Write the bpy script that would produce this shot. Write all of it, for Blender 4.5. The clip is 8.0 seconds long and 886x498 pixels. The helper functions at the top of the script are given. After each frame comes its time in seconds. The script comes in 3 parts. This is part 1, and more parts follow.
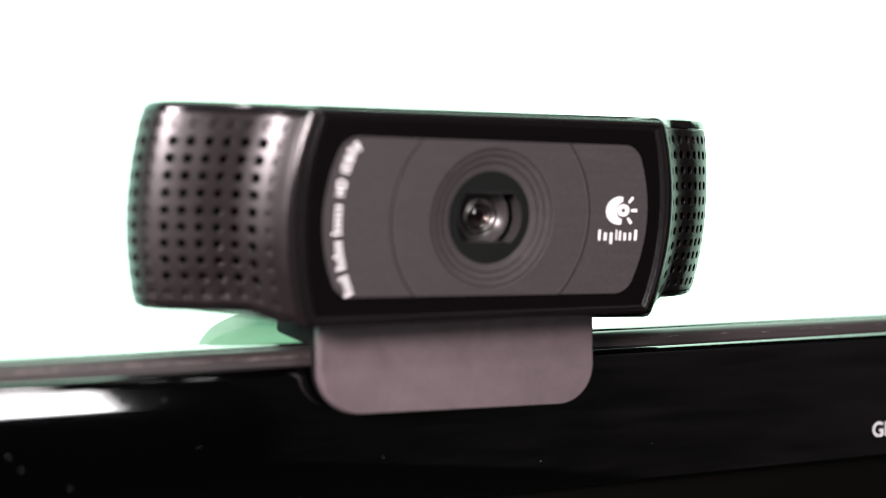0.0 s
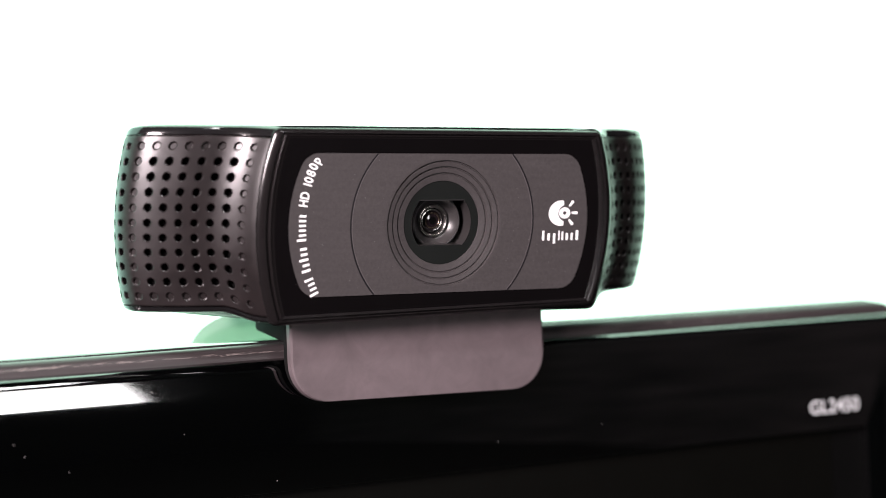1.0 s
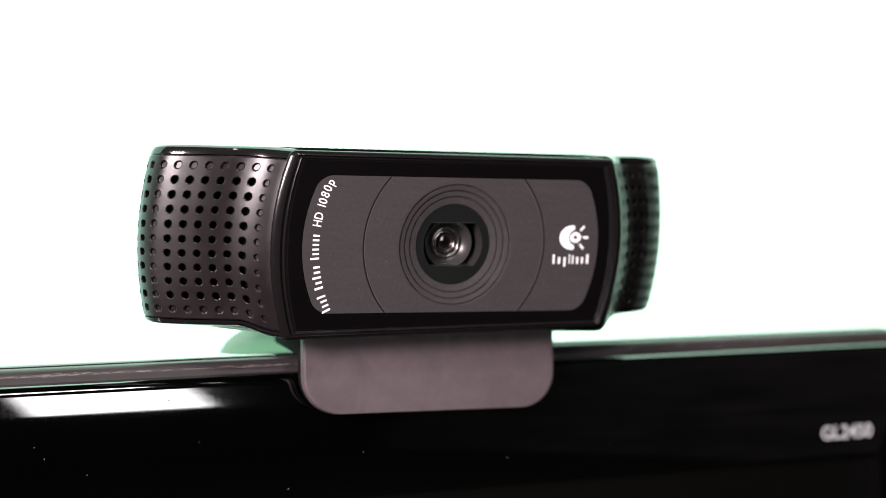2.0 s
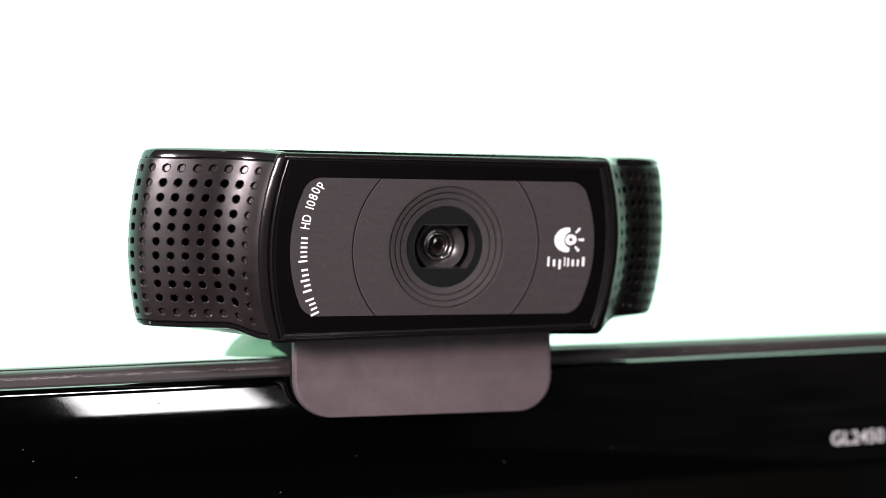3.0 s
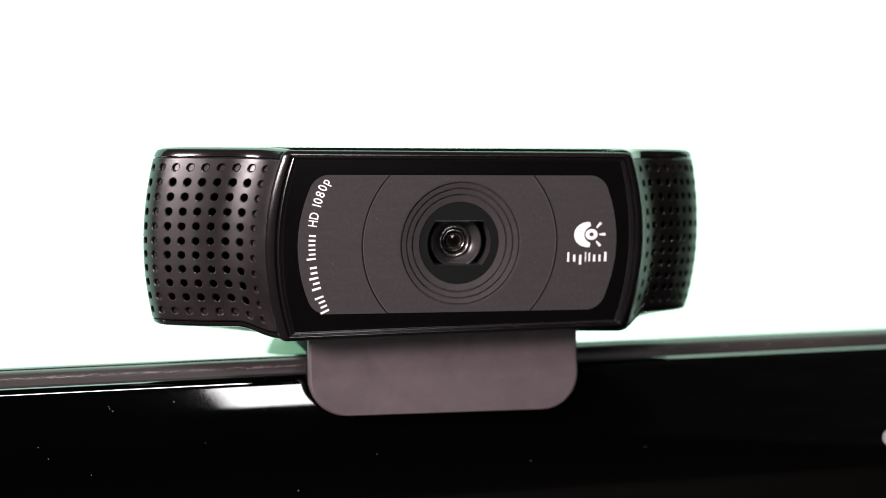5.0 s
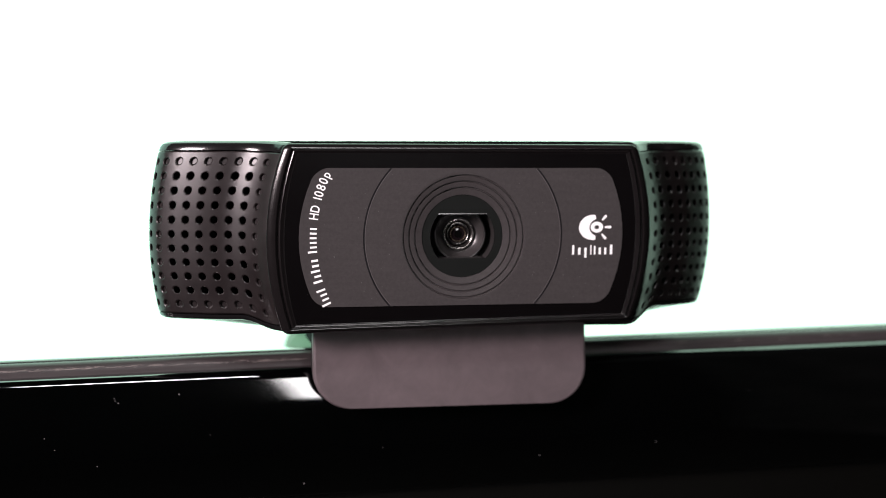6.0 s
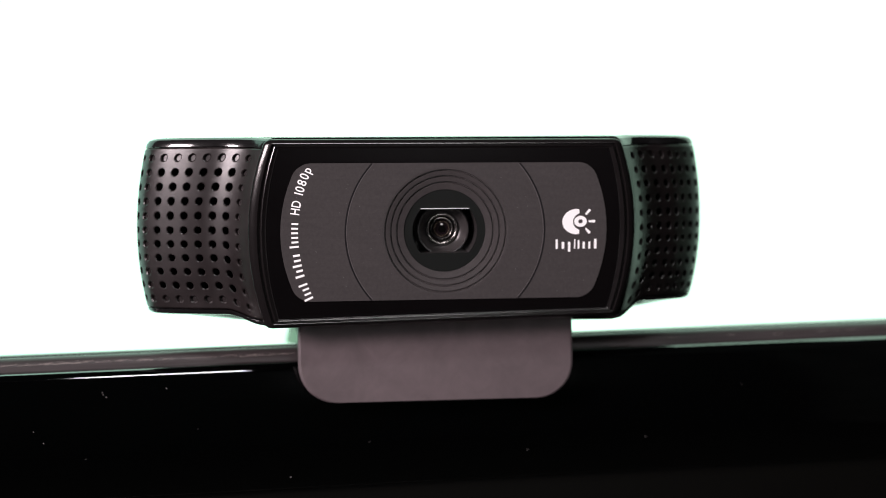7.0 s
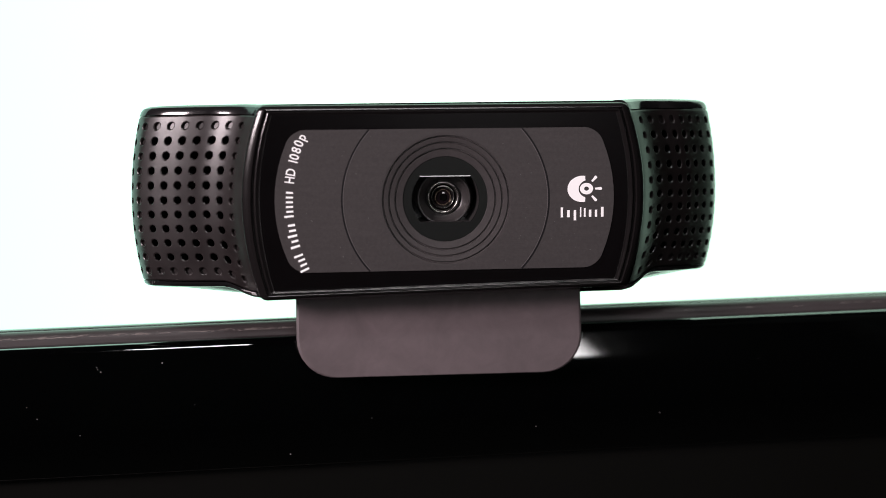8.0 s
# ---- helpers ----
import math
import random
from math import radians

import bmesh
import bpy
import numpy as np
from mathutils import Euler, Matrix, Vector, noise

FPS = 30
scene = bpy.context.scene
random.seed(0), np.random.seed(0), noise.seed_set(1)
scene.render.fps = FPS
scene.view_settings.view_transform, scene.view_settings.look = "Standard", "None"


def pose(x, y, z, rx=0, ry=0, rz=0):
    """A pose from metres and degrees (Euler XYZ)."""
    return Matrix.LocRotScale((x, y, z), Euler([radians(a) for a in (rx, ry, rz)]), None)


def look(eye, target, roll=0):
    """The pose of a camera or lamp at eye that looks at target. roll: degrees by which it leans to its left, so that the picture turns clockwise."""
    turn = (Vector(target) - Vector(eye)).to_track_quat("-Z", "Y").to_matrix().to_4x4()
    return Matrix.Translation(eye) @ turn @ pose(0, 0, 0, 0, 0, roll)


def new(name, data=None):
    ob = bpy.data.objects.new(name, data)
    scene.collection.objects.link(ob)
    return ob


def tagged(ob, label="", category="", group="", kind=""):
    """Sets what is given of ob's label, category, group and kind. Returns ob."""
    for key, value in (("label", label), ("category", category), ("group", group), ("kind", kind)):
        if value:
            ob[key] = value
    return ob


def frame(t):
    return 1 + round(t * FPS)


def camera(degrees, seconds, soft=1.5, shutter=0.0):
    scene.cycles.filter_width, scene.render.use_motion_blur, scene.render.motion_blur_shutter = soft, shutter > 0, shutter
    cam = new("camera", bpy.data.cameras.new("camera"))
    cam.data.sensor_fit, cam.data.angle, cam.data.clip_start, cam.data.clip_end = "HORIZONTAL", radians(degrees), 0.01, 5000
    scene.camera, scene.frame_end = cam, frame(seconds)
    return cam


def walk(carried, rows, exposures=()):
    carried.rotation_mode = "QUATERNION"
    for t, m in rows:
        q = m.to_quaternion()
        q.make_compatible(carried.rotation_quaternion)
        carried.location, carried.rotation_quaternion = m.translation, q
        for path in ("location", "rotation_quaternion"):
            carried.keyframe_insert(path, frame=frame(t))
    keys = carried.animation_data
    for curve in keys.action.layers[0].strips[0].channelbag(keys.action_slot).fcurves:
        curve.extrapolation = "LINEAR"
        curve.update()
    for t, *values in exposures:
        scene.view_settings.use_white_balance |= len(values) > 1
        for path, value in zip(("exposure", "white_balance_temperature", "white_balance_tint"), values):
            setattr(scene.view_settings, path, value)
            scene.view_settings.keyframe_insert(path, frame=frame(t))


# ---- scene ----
cam = camera(28.4, 8.0, soft=0.85)
cam.data.dof.use_dof = True
cam.data.dof.focus_distance = 0.274
cam.data.dof.aperture_fstop = 10.2

PATH = [
    (0, (-0.12368, -0.21198, 0.47746), (0.00947, 0.03163, 0.44113), 2.646),
    (0.2, (-0.12289, -0.21476, 0.47844), (0.01123, 0.02776, 0.43853), 2.703),
    (0.3, (-0.12289, -0.21770, 0.47875), (0.01100, 0.02497, 0.43894), 2.722),
    (0.5, (-0.12328, -0.22631, 0.48019), (0.00940, 0.01747, 0.44316), 1.741),
    (0.7, (-0.12449, -0.23295, 0.48047), (0.00758, 0.01159, 0.44649), 1.180),
    (0.8, (-0.12491, -0.23580, 0.48064), (0.00594, 0.00932, 0.44609), 1.143),
    (1, (-0.12624, -0.24201, 0.48093), (0.00209, 0.00429, 0.44533), 1.060),
    (1.2, (-0.12535, -0.24791, 0.48269), (0.00096, -0.00048, 0.44767), 1.103),
    (1.3, (-0.12458, -0.24963, 0.48351), (0.00127, -0.00200, 0.44826), 1.232),
    (1.5, (-0.12330, -0.25175, 0.48507), (0.00074, -0.00335, 0.44882), 1.899),
    (1.7, (-0.12151, -0.25423, 0.48521), (-0.00173, -0.00370, 0.44935), 2.167),
    (2, (-0.11863, -0.25543, 0.48533), (-0.00345, -0.00271, 0.44980), 2.142),
    (2.2, (-0.11576, -0.25646, 0.48525), (-0.00293, -0.00263, 0.45001), 2.306),
    (3.3, (-0.10040, -0.26115, 0.48490), (-0.00223, -0.00136, 0.44923), 1.324),
    (3.5, (-0.09769, -0.26258, 0.48490), (-0.00372, -0.00135, 0.44847), 1.184),
    (3.7, (-0.09613, -0.26403, 0.48609), (-0.00625, -0.00143, 0.44916), 1.139),
    (4, (-0.09357, -0.26531, 0.48780), (-0.00636, -0.00193, 0.45001), 1.037),
    (4.2, (-0.08951, -0.26546, 0.48724), (-0.00431, -0.00138, 0.44981), 0.996),
    (4.5, (-0.08341, -0.26626, 0.48637), (-0.00323, -0.00056, 0.44929), 0.738),
    (4.7, (-0.08038, -0.26550, 0.48598), (-0.00303, 0.00104, 0.44891), 0.554),
    (5.8, (-0.06455, -0.26736, 0.48379), (-0.00188, 0.00330, 0.44890), -0.142),
    (6, (-0.06171, -0.26898, 0.48335), (-0.00285, 0.00245, 0.44783), -0.210),
    (6.2, (-0.05756, -0.27105, 0.48374), (-0.00325, 0.00133, 0.44820), -0.393),
    (6.5, (-0.05141, -0.27301, 0.48424), (-0.00033, -0.00000, 0.44877), -0.566),
    (6.7, (-0.04872, -0.27314, 0.48305), (0.00126, 0.00018, 0.44845), -0.658),
    (7, (-0.04479, -0.27366, 0.48127), (-0.00039, 0.00068, 0.44710), -0.820),
    (7.2, (-0.04253, -0.27414, 0.48020), (-0.00154, 0.00086, 0.44711), -1.005),
    (7.5, (-0.03904, -0.27155, 0.47846), (-0.00146, 0.00378, 0.44408), -0.906),
    (7.7, (-0.03581, -0.26988, 0.47746), (-0.00095, 0.00584, 0.44336), -1.088),
    (8, (-0.03102, -0.26705, 0.47590), (0.00035, 0.00902, 0.44122), -1.472),
]
walk(cam, [(t, look(eye, target, roll)) for t, eye, target, roll in PATH],
     exposures=[(0, 0.42), (1, 0.44), (1.5, 0.2), (2, 0.08), (3.5, 0.0), (4.5, -0.1), (6, -0.28), (8, -0.5)])

# ---- world, lamps ----
MM = 0.001
CENTRE = Vector((0.0, 0.0, 0.45))      # middle of the webcam's front face
TILT = 8.0                             # the monitor leans back by this much
LEAN = 1.2                             # the webcam leans sideways on the monitor

world = bpy.data.worlds.new("world")
scene.world = world
world.use_nodes = True
world.node_tree.nodes["Background"].inputs[0].default_value = (0.9, 0.95, 1.0, 1)
world.node_tree.nodes["Background"].inputs[1].default_value = 0.012


def area_lamp(name, eye, target, width, height, watts, colour):
    data = bpy.data.lights.new(name, "AREA")
    data.shape, data.size, data.size_y = "RECTANGLE", width, height
    data.energy, data.color = watts, colour
    ob = new(name, data)
    ob.matrix_world = look(eye, target)
    return ob


# the softbox whose image shows in the glossy bezel
area_lamp("softbox_lamp", (0.0925, -0.60, 0.5345), (0.0925, 0.0, 0.5345), 0.091, 0.171, 0.55, (1.0, 0.96, 0.97))
# a large soft key from the front left
area_lamp("key_lamp", (-0.745, -0.475, 0.77), (0.0, 0.0, 0.45), 0.23, 0.26, 20.5, (1.0, 0.85, 0.885))
# a narrow strip higher up, whose image runs along the rounded upper edges
area_lamp("strip_lamp", (0.025, -0.36, 0.96), (0.025, 0.0, 0.46), 0.21, 0.08, 1.5, (1.0, 0.96, 0.97))


# ---- materials ----
def material(name, colour, rough=0.5, metal=0.0, grain=0.0, grain_size=0.4, mottle=0.12, mottle_size=6.0,
             rough_var=0.08, stretch=(1, 1, 1), coat=0.0, specular=0.5, smudge=0.0):
    """A surface with fine grain (bump) and broad mottling; sizes in millimetres."""
    m = bpy.data.materials.new(name)
    m.use_nodes = True
    nodes, links = m.node_tree.nodes, m.node_tree.links
    b = nodes["Principled BSDF"]
    b.inputs["Metallic"].default_value = metal
    b.inputs["Coat Weight"].default_value = coat
    b.inputs["Specular IOR Level"].default_value = specular
    where = nodes.new("ShaderNodeTexCoord")
    mapping = nodes.new("ShaderNodeMapping")
    mapping.inputs["Scale"].default_value = stretch
    links.new(where.outputs["Object"], mapping.inputs["Vector"])
    broad = nodes.new("ShaderNodeTexNoise")
    broad.inputs["Scale"].default_value = 1000.0 / mottle_size
    broad.inputs["Detail"].default_value = 5
    links.new(mapping.outputs[0], broad.inputs["Vector"])
    fine = nodes.new("ShaderNodeTexNoise")
    fine.inputs["Scale"].default_value = 1000.0 / grain_size
    fine.inputs["Detail"].default_value = 3
    links.new(mapping.outputs[0], fine.inputs["Vector"])
    mix = nodes.new("ShaderNodeMix")
    mix.data_type = "RGBA"
    mix.inputs[6].default_value = (*[c * (1 - mottle) for c in colour], 1)
    mix.inputs[7].default_value = (*[min(1, c * (1 + mottle)) for c in colour], 1)
    links.new(broad.outputs["Fac"], mix.inputs[0])
    links.new(mix.outputs[2], b.inputs["Base Color"])
    span = nodes.new("ShaderNodeMapRange")
    span.inputs["To Min"].default_value = max(0.02, rough - rough_var)
    span.inputs["To Max"].default_value = min(1, rough + rough_var)
    links.new(broad.outputs["Fac"], span.inputs["Value"])
    links.new(span.outputs[0], b.inputs["Roughness"])
    if smudge:
        # handling marks: patches with a soft but clear edge, over the broad mottle
        patch = nodes.new("ShaderNodeTexNoise")
        patch.inputs["Scale"].default_value = 1000.0 / (mottle_size * 0.45)
        patch.inputs["Detail"].default_value = 7
        patch.inputs["Roughness"].default_value = 0.68
        patch.inputs["Distortion"].default_value = 0.6
        links.new(where.outputs["Object"], patch.inputs["Vector"])
        edge = nodes.new("ShaderNodeMapRange")
        edge.inputs["From Min"].default_value, edge.inputs["From Max"].default_value = 0.36, 0.66
        edge.inputs["To Min"].default_value, edge.inputs["To Max"].default_value = 1 - smudge, 1 + smudge
        links.new(patch.outputs["Fac"], edge.inputs["Value"])
        worn = nodes.new("ShaderNodeVectorMath")
        worn.operation = "SCALE"
        links.new(mix.outputs[2], worn.inputs[0])
        links.new(edge.outputs[0], worn.inputs["Scale"])
        links.new(worn.outputs[0], b.inputs["Base Color"])
    if grain:
        bump = nodes.new("ShaderNodeBump")
        bump.inputs["Strength"].default_value = grain
        bump.inputs["Distance"].default_value = 0.05 * MM
        links.new(fine.outputs["Fac"], bump.inputs["Height"])
        links.new(bump.outputs[0], b.inputs["Normal"])
    return m


def glow(name, colour, strength):
    m = bpy.data.materials.new(name)
    m.use_nodes = True
    nodes, links = m.node_tree.nodes, m.node_tree.links
    nodes.remove(nodes["Principled BSDF"])
    e = nodes.new("ShaderNodeEmission")
    e.inputs[0].default_value, e.inputs[1].default_value = (*colour, 1), strength
    links.new(e.outputs[0], nodes["Material Output"].inputs[0])
    return m


def glass(name, tint=(1, 1, 1)):
    m = bpy.data.materials.new(name)
    m.use_nodes = True
    b = m.node_tree.nodes["Principled BSDF"]
    b.inputs["Base Color"].default_value = (*tint, 1)
    b.inputs["Transmission Weight"].default_value = 1.0
    b.inputs["Roughness"].default_value = 0.02
    b.inputs["IOR"].default_value = 1.5
    return m


def translucent(name, colour, amount):
    """A surface that passes light from behind, for the leg's green cast."""
    m = material(name, colour, 0.3, rough_var=0.05, grain=0.05)
    nodes, links = m.node_tree.nodes, m.node_tree.links
    t = nodes.new("ShaderNodeBsdfTranslucent")
    t.inputs[0].default_value = (*colour, 1)
    mix = nodes.new("ShaderNodeMixShader")
    mix.inputs[0].default_value = amount
    links.new(nodes["Principled BSDF"].outputs[0], mix.inputs[1])
    links.new(t.outputs[0], mix.inputs[2])
    links.new(mix.outputs[0], nodes["Material Output"].inputs[0])
    return m


GLOSS_BLACK = material("gloss_black_plastic", (0.0028, 0.0024, 0.0026), 0.2, specular=0.05, rough_var=0.03, grain=0.02, grain_size=0.8)
RIM_BLACK = material("satin_black_rim", (0.007, 0.006, 0.0062), 0.2, specular=0.42, rough_var=0.05, grain=0.05, grain_size=0.3)
GRILLE = material("satin_black_grille", (0.0090, 0.0064, 0.0066), 0.34, specular=0.58, rough_var=0.10, grain=0.14, grain_size=0.15, mottle=0.3, mottle_size=7, smudge=0.22)
BEAD = material("glossy_black_shell", (0.008, 0.0075, 0.008), 0.13, specular=0.8, rough_var=0.05, grain=0.03, grain_size=0.4)
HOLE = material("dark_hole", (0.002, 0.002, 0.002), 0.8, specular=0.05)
PANEL = material("brushed_grey_panel", (0.042, 0.0375, 0.0380), 0.45, specular=0.3, grain=0.22, grain_size=0.25, mottle=0.15,
                 mottle_size=1.2, stretch=(0.12, 1, 1.6), rough_var=0.05, smudge=0.13)
GROOVE_SHADE = material("groove_shade", (0.008, 0.007, 0.008), 0.5, specular=0.2)
DISC = material("black_lens_surround", (0.006, 0.007, 0.0065), 0.4, rough_var=0.05, specular=0.15)
BARREL = material("lens_barrel", (0.026, 0.024, 0.024), 0.32, rough_var=0.06)
EDGE_LIGHT = material("edge_light", (0.072, 0.064, 0.066), 0.4)
BRIGHT_RING = material("polished_ring", (0.30, 0.285, 0.275), 0.26, metal=1.0)
POLISHED = material("polished_black_edge", (0.02, 0.02, 0.02), 0.12, specular=1.0)
BRONZE = material("bronze_ring", (0.10, 0.075, 0.055), 0.22, metal=0.8)
COATED = material("coated_lens", (0.012, 0.008, 0.010), 0.05, rough_var=0.01, specular=0.8)
PLATE = material("matt_grey_clip", (0.087, 0.0695, 0.0735), 0.5, specular=0.25, rough_var=0.16, grain=0.12, grain_size=0.2, mottle=0.28, mottle_size=13, stretch=(0.7, 1, 1), smudge=0.12)
RUBBER = material("black_rubber", (0.005, 0.005, 0.005), 0.85, grain=0.1, specular=0.08)
# the dark leg's green veil of backdrop light, put into a pale colour
LEG = translucent("green_cast_clip_leg", (0.50, 0.64, 0.54), 0.8)
COVER = material("smooth_rear_cover", (0.03, 0.03, 0.03), 0.07, rough_var=0.02, specular=1.0, coat=1.0)
GREY_PRINT = material("pale_grey_print", (0.55, 0.56, 0.57), 0.5, mottle=0.05)
PRINT = material("white_print", (0.95, 0.95, 0.95), 0.5, mottle=0.03)
BEZEL = material("piano_black_bezel", (0.0005, 0.0005, 0.0006), 0.05, rough_var=0.02, mottle=0.3, mottle_size=40, specular=0.8, coat=1.0)
BEZEL.node_tree.nodes["Principled BSDF"].inputs["Coat IOR"].default_value = 1.8
SHELL = material("textured_monitor_shell", (0.030, 0.025, 0.0255), 0.42, grain=0.6, grain_size=0.5, mottle=0.6, mottle_size=1.3,
                 stretch=(0.04, 1, 1), rough_var=0.15)
SCREEN = material("dark_matt_screen", (0.0013, 0.0013, 0.0010), 0.5, rough_var=0.03, specular=0.06)
BLACK_EDGE = material("black_screen_edge", (0.001, 0.001, 0.001), 0.7, specular=0.05)
SCRATCH = material("worn_edge", (0.19, 0.165, 0.155), 0.6, mottle=0.4, mottle_size=1.0)
DUST = material("dust", (0.13, 0.125, 0.125), 0.9)
BLOTCHES = material("reflected_blotches", (0.045, 0.03, 0.034), 0.9, mottle=0.95, mottle_size=260, smudge=0.6)
DESK = material("dark_desk", (0.010, 0.008, 0.007), 0.5, mottle=0.3, mottle_size=80)
WALL = material("dim_wall", (0.003, 0.0027, 0.0027), 0.8, specular=0.1, mottle=0.3, mottle_size=400)
# the backdrop glows by itself, standing in for the light thrown on it
BACKDROP = glow("glowing_green_backdrop", (1.55, 2.3, 1.85), 1.0)
# light falloff put into the glow's colour: dimmer and less red to the left
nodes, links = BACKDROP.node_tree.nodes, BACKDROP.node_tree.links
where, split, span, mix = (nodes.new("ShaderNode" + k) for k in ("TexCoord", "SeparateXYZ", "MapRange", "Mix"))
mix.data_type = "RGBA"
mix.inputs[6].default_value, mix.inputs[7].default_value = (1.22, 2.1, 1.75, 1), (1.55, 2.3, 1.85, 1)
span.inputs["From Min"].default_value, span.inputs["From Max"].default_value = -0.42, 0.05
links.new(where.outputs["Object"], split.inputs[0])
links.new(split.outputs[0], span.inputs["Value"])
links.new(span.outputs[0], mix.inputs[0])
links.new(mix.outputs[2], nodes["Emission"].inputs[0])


# ---- mesh helpers (millimetres) ----
def part(name, bm, mat, parent, label="", smooth=25):
    bmesh.ops.scale(bm, vec=(MM, MM, MM), verts=bm.verts)
    bmesh.ops.recalc_face_normals(bm, faces=bm.faces)
    me = bpy.data.meshes.new(name)
    bm.to_mesh(me)
    bm.free()
    for m in (mat if isinstance(mat, (list, tuple)) else [mat]):
        me.materials.append(m)
    if smooth:
        for p in me.polygons:
            p.use_smooth = True
        me.set_sharp_from_angle(angle=radians(smooth))
    ob = new(name, me)
    ob.parent = parent
    return tagged(ob, label)


def loft(loops, closed=True, cap_first=False, cap_last=False, bm=None):
    bm = bm or bmesh.new()
    rows = [[bm.verts.new(p) for p in loop] for loop in loops]
    n = len(rows[0])
    for a, b in zip(rows, rows[1:]):
        for i in range(n if closed else n - 1):
            j = (i + 1) % n
            bm.faces.new((a[i], a[j], b[j], b[i]))
    if cap_first:
        bm.faces.new(rows[0])
    if cap_last:
        bm.faces.new(rows[-1])
    return bm


def rounded(w, h, r, corner=6, side=10):
    """A rounded rectangle about the origin, as (x, z), anticlockwise."""
    pts = []
    for cx, cz, a0 in ((w - r, h - r, 0), (-w + r, h - r, 90), (-w + r, -h + r, 180), (w - r, -h + r, 270)):
        for k in range(corner + 1):
            a = radians(a0 + 90 * k / corner)
            pts.append((cx + r * math.cos(a), cz + r * math.sin(a)))
    out = []
    for i, p in enumerate(pts):
        q = pts[(i + 1) % len(pts)]
        steps = side if math.dist(p, q) > 2 * r * 0.6 + 1.0 else 1
        out += [(p[0] + (q[0] - p[0]) * k / steps, p[1] + (q[1] - p[1]) * k / steps) for k in range(steps)]
    return out


def bowed(w, h, r, bow, inset=0.0, across=1.0):
    """A rounded rectangle whose short sides bow outwards; the inset counts for more at those sides by the factor across."""
    pts = rounded(w - inset * across, h - inset, max(0.15, r - inset))
    return [(x + bow * (x / w) * (1 - (z / h) ** 2), z) for x, z in pts]


def lathe(profile, y_axis=True, n=64, centre=(0, 0)):
    """Turns (radius, y) about the y axis."""
    loops = [[(centre[0] + r * math.cos(2 * math.pi * k / n), y, centre[1] + r * math.sin(2 * math.pi * k / n)) for k in range(n)]
             for r, y in profile]
    return loft(loops)


def plate_with_hole(outer, inner, y, thick=0.0):
    """A flat plate in the xz plane between two outlines."""
    bm = bmesh.new()
    edges = []
    for loop in (outer, inner):
        vs = [bm.verts.new((x, y, z)) for x, z in loop]
        edges += [bm.edges.new((vs[i], vs[(i + 1) % len(vs)])) for i in range(len(vs))]
    bmesh.ops.triangle_fill(bm, edges=edges, use_beauty=True)
    return bm


def circle(r, n=64):
    return [(r * math.cos(2 * math.pi * k / n), r * math.sin(2 * math.pi * k / n)) for k in range(n)]


def slab(outline, y0, y1, bevel=0.2):
    """A plate of the outline between two depths, its front edge rounded."""
    cx = sum(p[0] for p in outline) / len(outline)
    cz = sum(p[1] for p in outline) / len(outline)
    w = max(abs(p[0] - cx) for p in outline)
    h = max(abs(p[1] - cz) for p in outline)

    def inset(d, y):
        return [(cx + (x - cx) * (1 - d / w), y, cz + (z - cz) * (1 - d / h)) for x, z in outline]
    return loft([inset(bevel, y0), inset(bevel * 0.3, y0 + bevel * 0.3), inset(0, y0 + bevel), inset(0, y1)], cap_first=True, cap_last=True)


def box(x0, x1, y0, y1, z0, z1, bevel=0.3):
    bm = bmesh.new()
    bmesh.ops.create_cube(bm, size=1)
    for v in bm.verts:
        v.co = Vector(((x0 + x1) / 2 + v.co.x * (x1 - x0), (y0 + y1) / 2 + v.co.y * (y1 - y0), (z0 + z1) / 2 + v.co.z * (z1 - z0)))
    if bevel:
        bmesh.ops.bevel(bm, geom=bm.edges[:], offset=bevel, segments=3, affect="EDGES", profile=0.5)
    return bm


def flat(polys, y):
    """Thin flat prints: polygons of (x, z), a hair thick."""
    bm = bmesh.new()
    for poly in polys:
        front = [bm.verts.new((x, y, z)) for x, z in poly]
        back = [bm.verts.new((x, y + 0.03, z)) for x, z in poly]
        bm.faces.new(front)
        for i in range(len(poly)):
            j = (i + 1) % len(poly)
            bm.faces.new((front[i], back[i], back[j], front[j]))
    return bm


def text_mesh(text, size):
    """A word in the built-in font as a flat bmesh in the xy plane, in millimetres."""
    data = bpy.data.curves.new("letters", "FONT")
    data.body, data.size, data.align_x, data.offset = text, size, "LEFT", 0.014 * size
    ob = bpy.data.objects.new("letters", data)
    scene.collection.objects.link(ob)
    bpy.context.view_layer.update()
    me = bpy.data.meshes.new_from_object(ob.evaluated_get(bpy.context.evaluated_depsgraph_get()))
    bm = bmesh.new()
    bm.from_mesh(me)
    bpy.data.objects.remove(ob)
    bpy.data.curves.remove(data)
    bpy.data.meshes.remove(me)
    return bm


def empty(name, m, label, category):
    ob = new(name)
    ob.empty_display_size = 0.01
    ob.matrix_world = m
    return tagged(ob, label, category)


# ---- the setting ----
def setting(name, bm, mat, label):
    ob = part(name, bm, mat, None, label, smooth=0)
    return tagged(ob, kind="structure")


